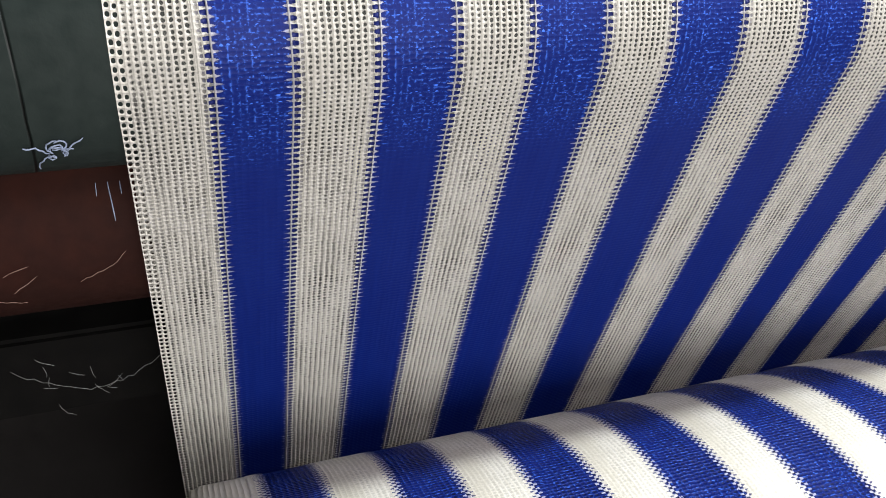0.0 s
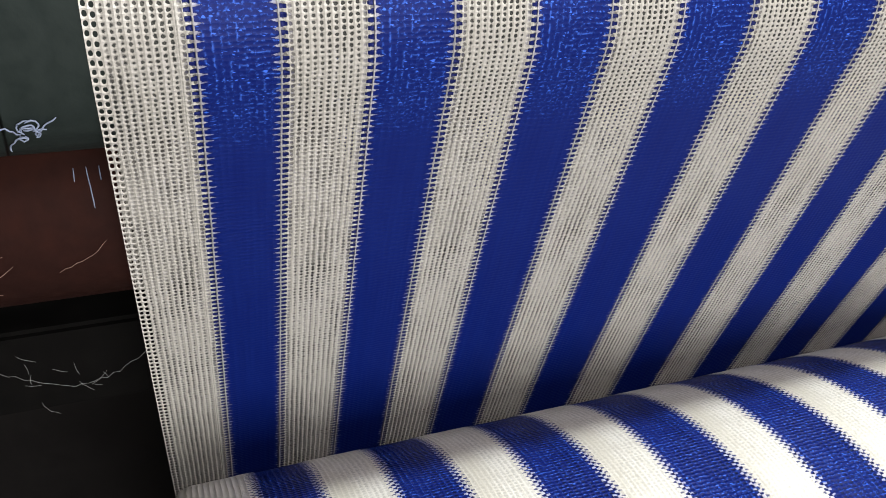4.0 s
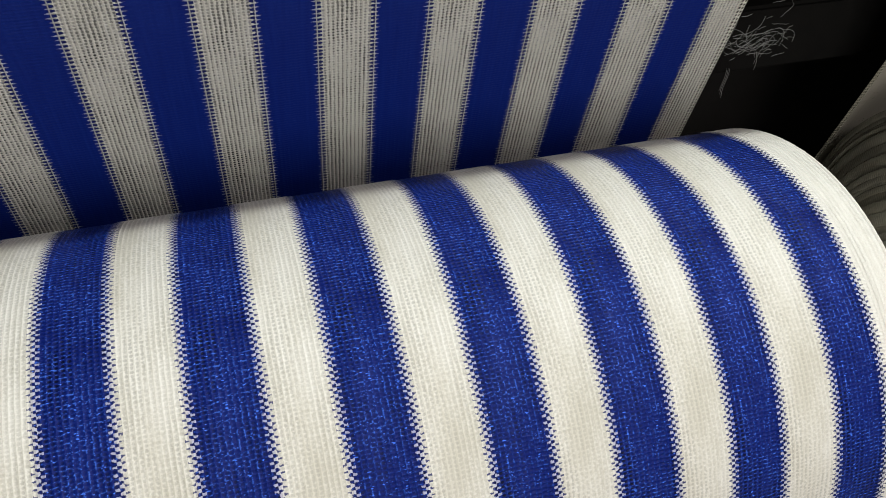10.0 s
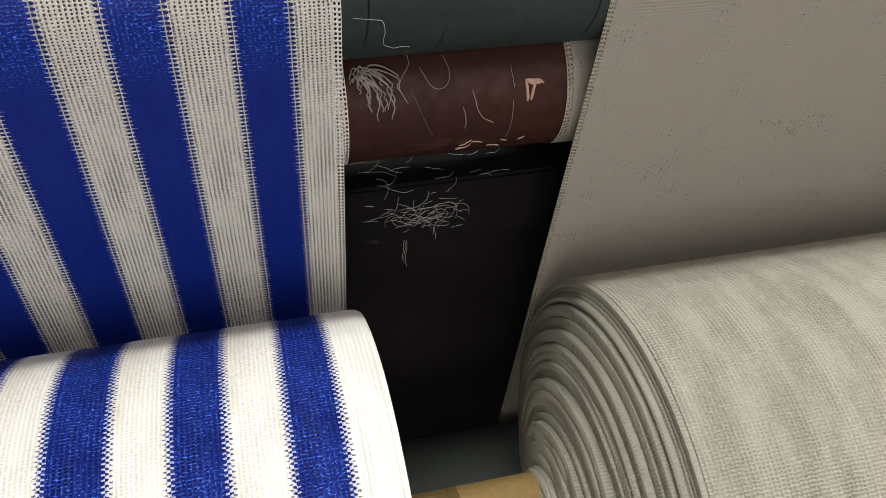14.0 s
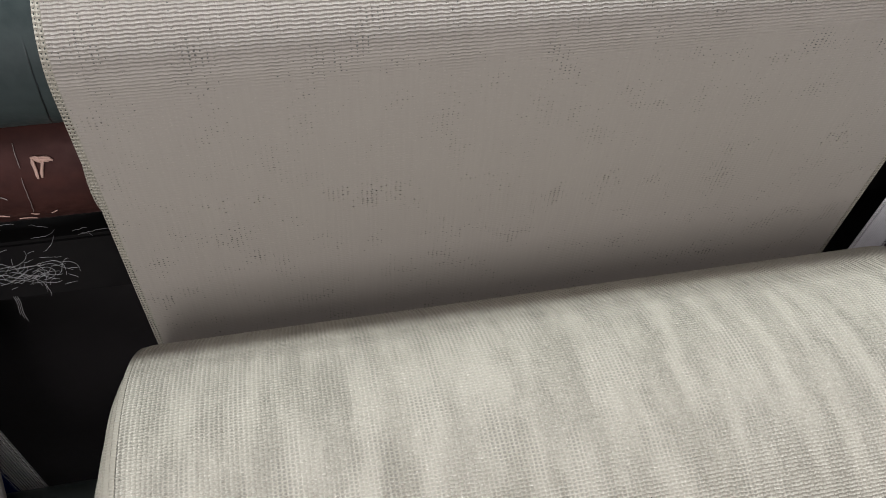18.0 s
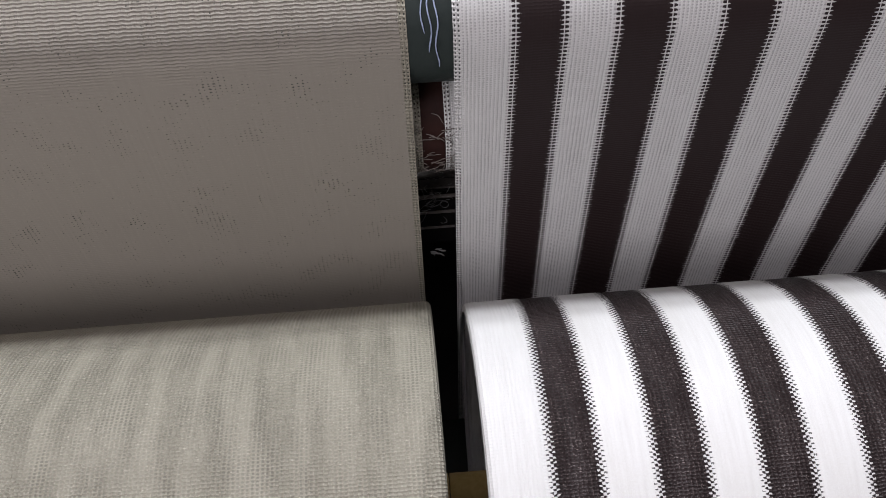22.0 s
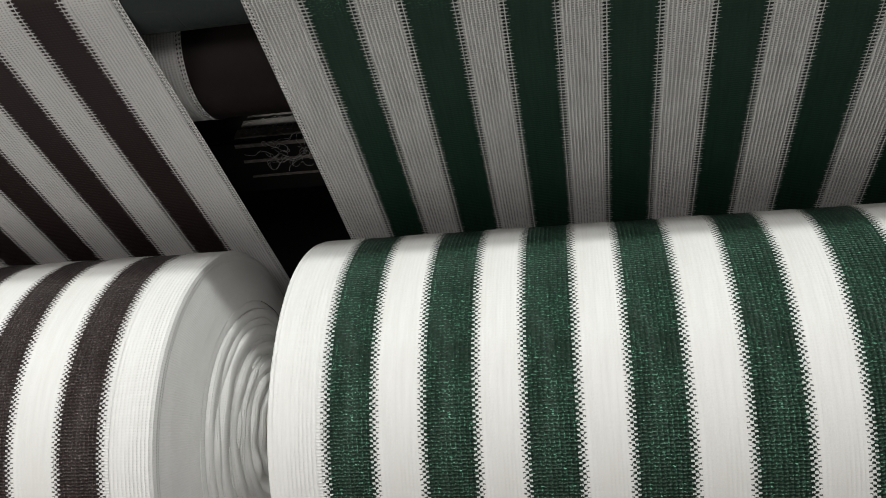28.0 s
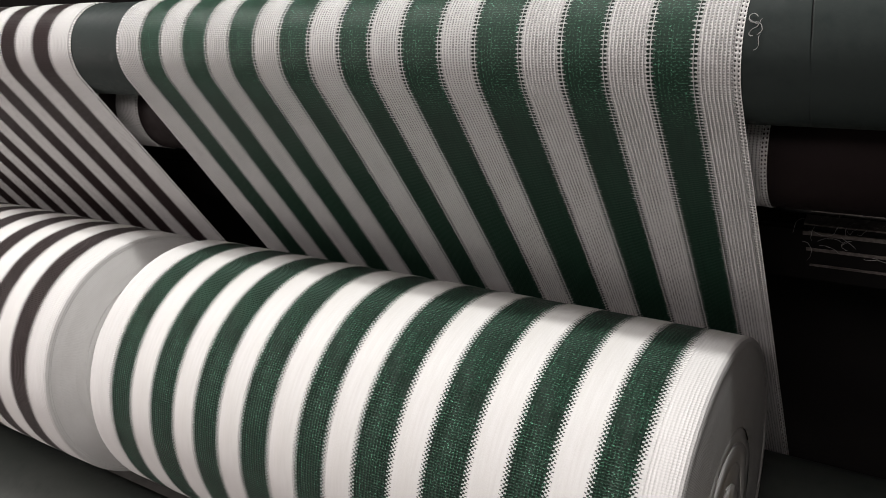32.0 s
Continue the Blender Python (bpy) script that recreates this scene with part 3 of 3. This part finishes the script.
MAT_SELVEDGE["brown"] = MAT_SELVEDGE["green"] = knit("open cool white selvedge", COOL, COOL2, wale=0.0035, course=0.0045, holes=0.9, sparse=0.4, tight=0.66)
WEB_WHITE, WEB_EDGE, WEB_YARN, WEB_FRINGE, ROLL_WHITE, ROLL_YARN, MAT_FRINGE = {}, {}, {}, {}, {}, {}, {}
# light: the highlight colour painted on the coloured yarn's crests
for word, dark, mid, light, w1, w2, op, sl, rel in (
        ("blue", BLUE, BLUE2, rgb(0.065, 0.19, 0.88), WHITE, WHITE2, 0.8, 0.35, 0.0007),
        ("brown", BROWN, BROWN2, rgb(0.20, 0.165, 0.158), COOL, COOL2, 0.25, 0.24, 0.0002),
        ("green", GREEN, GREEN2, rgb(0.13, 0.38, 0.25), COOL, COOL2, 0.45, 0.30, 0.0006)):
    blue = word == "blue"
    net = dict(wale=0.0037, course=0.0030 if blue else 0.0027, glow=0.15, holes=op, relief=rel, sparse=0.9, slit=sl, ribs=0.7 if blue else 0.82, tight=0.89 if blue else 0.74, bend_open_glint=0.12 if blue else 0.0, pore_shade={"blue": 0.95, "green": 0.45, "brown": 0.25}[word], pillar=0.4 if blue else 0.25)
    WEB_WHITE[word] = knit("white net beside " + word, w1, w2, width=P, lattice=dark, **net)
    WEB_EDGE[word] = knit("white net at the edge beside " + word, w1, w2, **net)
    WEB_FRINGE[word] = knit("white net fringe on " + word, w1, w2, width=0.08, lattice=dark, **net)
    WEB_YARN[word] = knit(word + " net", dark, mid if word == "brown" else light, rough=0.45, relief=0.00016, crest_glint=0.10 if word == "brown" else 0.03, patch=0.6, spec=0.12 if blue else 0.2, ribs=0.4, bend_open_glint={"blue": 0.28, "green": 0.16, "brown": 0.0}[word])
    ROLL_WHITE[word] = knit("white wound net beside " + word, w1, w2, relief=0.0003 if blue else 0.0001, width=P, lattice=dark, patch=0.7, ribs=0.8, loops=True, fuzz=1.0, stain=0.55 if blue else 0.15, pore_shade=0.3 if blue else 0.0, pillar=0.5)
    ROLL_YARN[word] = knit(word + " wound net", dark, light, wale=0.0043, course=0.0032, rough=0.42, relief=0.0006 if blue else 0.0010, crest_glint=0.85 if blue else 0.7, patch=0.5, spec=0.12 if blue else 0.25, pore_shade=0.9 if blue else 0.7)
    MAT_FRINGE[word] = knit("white fringe on " + word, w1, w2, relief=0.0004, width=0.08, lattice=dark, loops=True, fuzz=1.0)
MAT_LAYER = knit("cool white cloth layers", COOL, COOL2, relief=0.0003, patch=0.6, ribs=0.8)
MAT_LAYER_WARM = knit("warm white cloth layers", WHITE, WHITE2, relief=0.0006, patch=0.5, ribs=0.85)
WEB_BEIGE = knit("beige net", rgb(0.292, 0.270, 0.230), BEIGE3, wale=0.0050, course=0.0034, glow=0.1, holes=0.6, sparse=1.7, tight=1.14, relief=0.00014, ribs=0.2, patch=0.8, crest_glint=0.12, ridge=4.5)
ROLL_BEIGE = knit("beige wound net", BEIGE, BEIGE3, wale=0.0043, course=0.0034, relief=0.0012, patch=0.4, ribs=0.5, pore_shade=0.44, crest_glint=0.72, pillar=0.3, stain=0.05)
ROLL_END_BEIGE = knit("beige cloth layers", BEIGE, BEIGE2, wale=0.0050, course=0.0034, relief=0.0004, patch=0.5, pore_shade=0.4)

striped_web(0.0176, 0.9063, 0.0613, P, -0.0010, "blue and white striped net cloth hanging from the roller", "blue")
striped_web(2.0734, 2.9896, 2.1272, P, -0.0010, "dark brown and white striped net cloth hanging from the roller", "brown")
striped_web(3.1024, 3.9963, 3.1515, P, -0.0007, "dark green and white striped net cloth hanging from the roller", "green")

beige = thing("cloth_web", (1.1398, 0, AXIS_Z), "plain grey-beige net cloth hanging from the roller", "cloth", "cloth webs")
BW = 0.8931
part("web_body", strip("web_body", PTS, NORMALS, BW - 0.014, -0.0004, cols=40), WEB_BEIGE, beige).location.x = 0.007
part("selvedge", strip("selvedge", PTS, NORMALS, 0.007, -0.0004, cols=3), MAT_SELVEDGE["beige"], beige, "open ladder-stitched edge")
part("selvedge", strip("selvedge", PTS, NORMALS, 0.007, -0.0004, cols=3), MAT_SELVEDGE["beige"], beige).location.x = BW - 0.007
relax(beige, BW / 2)

striped_roll(0.0252, 0.9087, 0.0046, -0.0282, 0.2251, 0.0707, 0.04691, 0.0007, "wound roll of blue and white striped net cloth", "blue", (0.075, 20, 0.85, 0.5, 0.0008, 0.0), (0.004, 8, 1.0, 0.4, 0.001, 0.0), (-0.12, 0.96), 1)
brown_roll = striped_roll(2.0743, 2.9895, -0.0014, -0.0188, 0.2164, 2.1311, 0.04739, 0.0000, "wound roll of dark brown and white striped net cloth", "brown", (-0.022, 9, 0.7, 0.4, 0.001, 0.0), (0.045, 18, 0.85, 0.8, 0.0032, 0.30), (-0.03, 0.98), 2)
striped_roll(3.1032, 3.9941, 0.0009, -0.0048, 0.2083, 3.1519, 0.04694, 0.0017, "wound roll of dark green and white striped net cloth", "green", (0.012, 12, 1.0, 0.4, 0.001, 0.0), (0.003, 4, 1.0, 0.3, 0.0012, 0.55), (-0.14, 1.12), 3, -0.006)

collar = lathe("collar", [(0.93 + 0.006 * k, 0.034 - 0.0022 * k + 0.0016 * (k % 2)) for k in range(6)], 40)
part("cloth_collar", collar, MAT_LAYER, brown_roll, "white cloth scrap wound round the core").location = (-0.005, SHAFT[0] - -0.0014, SHAFT[1] + 0.0188)
beige_roll = thing("cloth_roll", (1.1429, -0.0105, AXIS_Z - 0.0469), "wound roll of plain grey-beige net cloth with stepped layers", "cloth roll", "cloth rolls on the shaft")
r, RW = 0.2488, 0.8952
part("roll_body", lathe("roll_body", [(0.0, r - 0.012), (0.0006, r - 0.005), (0.003, r - 0.001), (0.008, r)] + [(0.008 + (RW - 0.016) * i / 30, r) for i in range(1, 31)] + [(RW - 0.003, r - 0.001), (RW - 0.0006, r - 0.005), (RW, r - 0.012)], 160), ROLL_BEIGE, beige_roll)
roll_ends(beige_roll, RW, r, (0.075, 30, 0.9, 0.9, 0.0014, 0.0), (-0.020, 6, 0.7, 0.5, 0.0012, 0.0), ROLL_END_BEIGE, 4)
part("core_tube", lathe("core_tube", [(-0.22, 0.0185), (-0.22, 0.0222), (0.9, 0.0222), (0.9, 0.0185), (-0.22, 0.0185)], 48), MAT_CARD, beige_roll, "brown cardboard core tube").location = (0, SHAFT[0] - -0.0105, SHAFT[1] + 0.0469)


# ---- loose threads, lint and scraps ----
def tube_mesh(name, curves, radius):
    """Thin four-sided yarn along each list of points."""
    verts, faces = [], []
    for pts in curves:
        base = len(verts)
        for i, p in enumerate(pts):
            p = Vector(p)
            d = (Vector(pts[min(i + 1, len(pts) - 1)]) - Vector(pts[max(i - 1, 0)])).normalized()
            u = d.cross(Vector((0.31, 0.52, 0.79))).normalized()
            w = d.cross(u)
            r = radius * (0.6 if i in (0, len(pts) - 1) else 1.0)
            verts += [tuple(p + u * r), tuple(p + w * r), tuple(p - u * r), tuple(p - w * r)]
        for i in range(len(pts) - 1):
            a, b = base + 4 * i, base + 4 * i + 4
            faces += [(a + k, a + (k + 1) % 4, b + (k + 1) % 4, b + k) for k in range(4)]
    return mesh_of(name, verts, faces)


def on_roller(c, r):
    def place(x, s, h):
        a = s / r
        return (x, c[0] + (r + h) * math.cos(a), AXIS_Z + c[1] + (r + h) * math.sin(a))
    return place


BEAM_Y, BEAM_Z0, BEAM_Z1 = 0.285, 0.115, 0.200


def on_beam(x, s, h):
    tall = BEAM_Z1 - BEAM_Z0
    if s < tall:
        return (x, BEAM_Y - h, AXIS_Z + BEAM_Z0 + s)
    return (x, BEAM_Y + (s - tall), AXIS_Z + BEAM_Z1 + h)


def on_sheet(x, s, h):
    """s: metres down the hanging cloth from where it leaves the roller."""
    a, b = (TOP[0] - (TOP_R + 0.0012) * NY, TOP[1] - (TOP_R + 0.0012) * NZ), (NZ, -NY)
    return (x, a[0] + b[0] * s - NY * h, AXIS_Z + a[1] + b[1] * s - NZ * h)


def scribble(rng, place, x, s, length, heading, curl, lift=0.0012, step=0.004):
    """A thread that wanders over a surface from (x, s)."""
    pts, a, bend = [], heading, rng.uniform(-curl, curl)
    for i in range(max(3, int(length / step))):
        pts.append(place(x, s, lift + rng.uniform(0, 0.0014)))
        bend = 0.8 * bend + rng.uniform(-curl, curl) * 0.5
        a += bend
        x, s = x + step * math.cos(a), s + step * math.sin(a)
    return pts


def threads(name, label, curves, radius=0.00045, material=None, group="loose threads"):
    """Single threads are things of their own; what nobody could count stays one heap."""
    heaps = [[c] for c in curves] if name == "loose_thread" else [curves]
    for heap in heaps:
        ob = part(name, tube_mesh(name, heap, radius), material or MAT_THREAD)
        tagged(ob, label, "threads", group, "" if name == "loose_thread" else "stuff")


rng = random.Random(7)
low, top = on_roller(LOW, LOW_R), on_roller(TOP, TOP_R)
front = math.pi * LOW_R       # the arc length down to the front of the roller
MAT_PINK = plain("pinkish lint", rgb(0.42, 0.28, 0.22), rgb(0.34, 0.22, 0.17), 0.8, 120)
MAT_BLUE_THREAD = plain("pale blue thread", rgb(0.38, 0.45, 0.62), rgb(0.3, 0.36, 0.52), 0.6, 200)

# between the blue and the beige cloth
fan = []
for k in range(17):
    x, s0, wide, drop = 0.918 + rng.uniform(0, 0.016), front - 0.044 + rng.uniform(-0.006, 0.010), rng.uniform(0.006, 0.034), rng.uniform(0.010, 0.040)
    curve = [low(x + wide * (1 - math.cos(math.pi / 2 * i / 8)), s0 - 0.006 * math.sin(math.pi * i / 8) + 0.3 * drop * (i / 8) ** 3, 0.002 + 0.004 * math.sin(math.pi * i / 12)) for i in range(9)]
    curve += [low(x + wide + 0.0016 * math.sin(i * 1.1 + k), s0 + drop * (0.3 + 0.7 * i / 7), 0.003) for i in range(1, 8)]
    fan.append(curve)
threads("frayed_threads", "fan of frayed grey-beige threads drooping on the red-brown roller", fan, 0.0008, MAT_WASTE)
wander = [top(0.915 + 0.012 * i, TOP_R * radians(188 + 1.5 * i), 0.002) for i in range(3)] + [top(0.941 + 0.001 * (i % 2), TOP_R * radians(194 + 6 * i), 0.003) for i in range(4)]
wander += [top(0.944 + 0.007 * i, TOP_R * radians(215 + 1.5 * (i % 2)), 0.003) for i in range(1, 4)]
wander += [low(0.972 + 0.005 * math.sin(i * 0.9) - 0.0006 * i, front - 0.066 + 0.006 * i, 0.003) for i in range(9)]
threads("loose_thread", "long kinked white thread trailing over both rollers", [wander], 0.0003)
threads("loose_thread", "kinked white thread stuck to the red-brown roller", [scribble(rng, low, 0.985, front - 0.05, 0.075, math.pi / 2 - 0.25, 0.35)], 0.00045, MAT_WASTE)
threads("loose_thread", "straight pale thread across the red-brown roller", [scribble(rng, low, 0.975, front - 0.03, 0.06, math.pi / 2 - 0.35, 0.05)], 0.00022, MAT_WASTE)
threads("loose_thread", "kinked white thread stuck to the red-brown roller", [scribble(rng, low, 1.035, front - 0.025, 0.05, math.pi / 2 - 0.2, 0.5), scribble(rng, low, 1.025, front - 0.01, 0.03, math.pi / 2 - 0.4, 0.2)], 0.0006, MAT_WASTE)
threads("loose_thread", "thin white thread hanging on the red-brown roller", [scribble(rng, low, 1.075, front - 0.045, 0.03, math.pi / 2, 0.05), scribble(rng, low, 1.076, front - 0.012, 0.05, math.pi / 2 + 0.05, 0.05)], 0.0004, MAT_WASTE)
threads("lint_scrap", "pinkish tuft of lint stuck to the red-brown roller", [scribble(rng, low, 1.088 + 0.0010 * k, front - 0.030 + 0.0006 * (k % 5), 0.006 + 0.022 * (k in (1, 11)), (math.pi / 2 if k in (1, 11) else 0.2) + rng.uniform(-0.2, 0.2), 0.15) for k in range(13)], 0.0018, MAT_PINK)
threads("lint_scrap", "tufts of lint along the underside of the roller", [scribble(rng, low, 1.02 + rng.uniform(0, 0.07), front + 0.035 + rng.uniform(0, 0.014), rng.uniform(0.01, 0.022), rng.uniform(-0.4, 0.4), 0.5) for _ in range(9)], 0.0008, MAT_PINK)
mat = [scribble(rng, on_beam, 0.945 + rng.triangular(0, 0.13, 0.07), rng.triangular(0.012, 0.080, 0.04), rng.uniform(0.012, 0.045), rng.choice((0.1, math.pi + 0.1)) + rng.uniform(-0.4, 0.4), 0.45) for _ in range(64)]
mat += [scribble(rng, on_beam, 0.93 + rng.uniform(0, 0.18), 0.085 + rng.uniform(0, 0.06), rng.uniform(0.02, 0.05), rng.uniform(-0.4, 0.4), 0.3) for _ in range(18)]
mat += [[(0.985 + 0.002 * k + 0.001 * math.sin(i), BEAM_Y - 0.004, AXIS_Z + BEAM_Z0 + 0.01 - 0.006 * i) for i in range(6 + k)] for k in range(3)]
threads("thread_mat", "tangled mat of white waste threads on the black beam", mat, 0.00022)
# at the blue cloth's outer edge
threads("thread_knot", "pale blue knot of thread stuck on the dark green roller", [scribble(rng, top, -0.016 + rng.uniform(-0.005, 0.005), math.pi * TOP_R + 0.036 + rng.uniform(-0.004, 0.004), rng.uniform(0.010, 0.022), rng.uniform(-0.5, 0.5) + math.pi * (k % 2), 0.9, step=0.002) for k in range(9)], 0.0005, MAT_BLUE_THREAD)
threads("loose_thread", "pale threads hanging beside the cloth edge", [scribble(rng, low, -0.005 + 0.007 * k, front - 0.05, rng.uniform(0.010, 0.03), math.pi / 2, 0.1) for k in range(3)], 0.0004, MAT_BLUE_THREAD)
threads("loose_thread", "fine threads lying on the red-brown roller", [scribble(rng, low, -0.09 + rng.uniform(0, 0.08), front - 0.02 + rng.uniform(0, 0.06), rng.uniform(0.02, 0.05), rng.uniform(-1.2, 1.8), 0.2) for _ in range(4)], 0.0002, MAT_PINK)
arc_pts = [on_beam(-0.10 + 0.12 * k / 24, 0.055 - 0.03 * math.sin(math.pi * k / 24) + rng.uniform(-0.002, 0.002), 0.002) for k in range(25)]
threads("loose_thread", "curved line of grey lint on the black beam", [arc_pts] + [scribble(rng, on_beam, -0.09 + rng.uniform(0, 0.13), rng.uniform(0.01, 0.08), rng.uniform(0.01, 0.03), rng.uniform(0, 6), 0.5) for _ in range(12)], 0.0002)
# between the beige and the brown cloth
hang = [[top(2.047 + 0.006 * k + 0.0015 * math.sin(i * 0.9 + k), math.pi * TOP_R - 0.055 + 0.006 * i, 0.002) for i in range(9 + 3 * k)] for k in range(3)]
threads("loose_thread", "white thread ends hanging over the dark green roller", hang, 0.0008, MAT_BLUE_THREAD)
tangle = [scribble(rng, low, 2.03 + rng.uniform(0, 0.045), front + rng.uniform(-0.02, 0.055), rng.uniform(0.010, 0.030), rng.choice((0.0, math.pi)) + rng.uniform(-0.7, 0.7), 0.5, 0.003, 0.003) for _ in range(40)]
threads("thread_tangle", "brownish tangle of waste threads caught on the red-brown roller", tangle, 0.0005, MAT_WASTE)
threads("lint_scrap", "small white scrap of lint on the edge of the beam", [scribble(rng, on_beam, 2.042 + rng.uniform(0, 0.016), 0.006 + rng.uniform(0, 0.008), 0.014, rng.uniform(-0.4, 0.4), 0.6, 0.026, 0.003) for _ in range(8)], 0.0009)
for xa, xb, n, seed in ((2.03, 2.07, 16, 3), (3.0, 3.10, 46, 5), (4.01, 4.5, 60, 9)):
    g = random.Random(seed)
    threads("thread_mat", "tangled white waste threads lying on the black beam", [scribble(g, on_beam, g.uniform(xa, xb), g.uniform(0.045, 0.14), g.uniform(0.02, 0.05), g.choice((0.0, math.pi)) + g.uniform(-0.4, 0.4), 0.6, step=0.0025) for _ in range(2 * n)], 0.0002)
threads("loose_thread", "stray white threads at the roller end", [scribble(rng, top, 4.003 + rng.uniform(0, 0.008), math.pi * TOP_R - 0.06 + rng.uniform(0, 0.015), rng.uniform(0.015, 0.03), rng.uniform(0, 3), 1.0, step=0.002) for _ in range(4)], 0.0004)
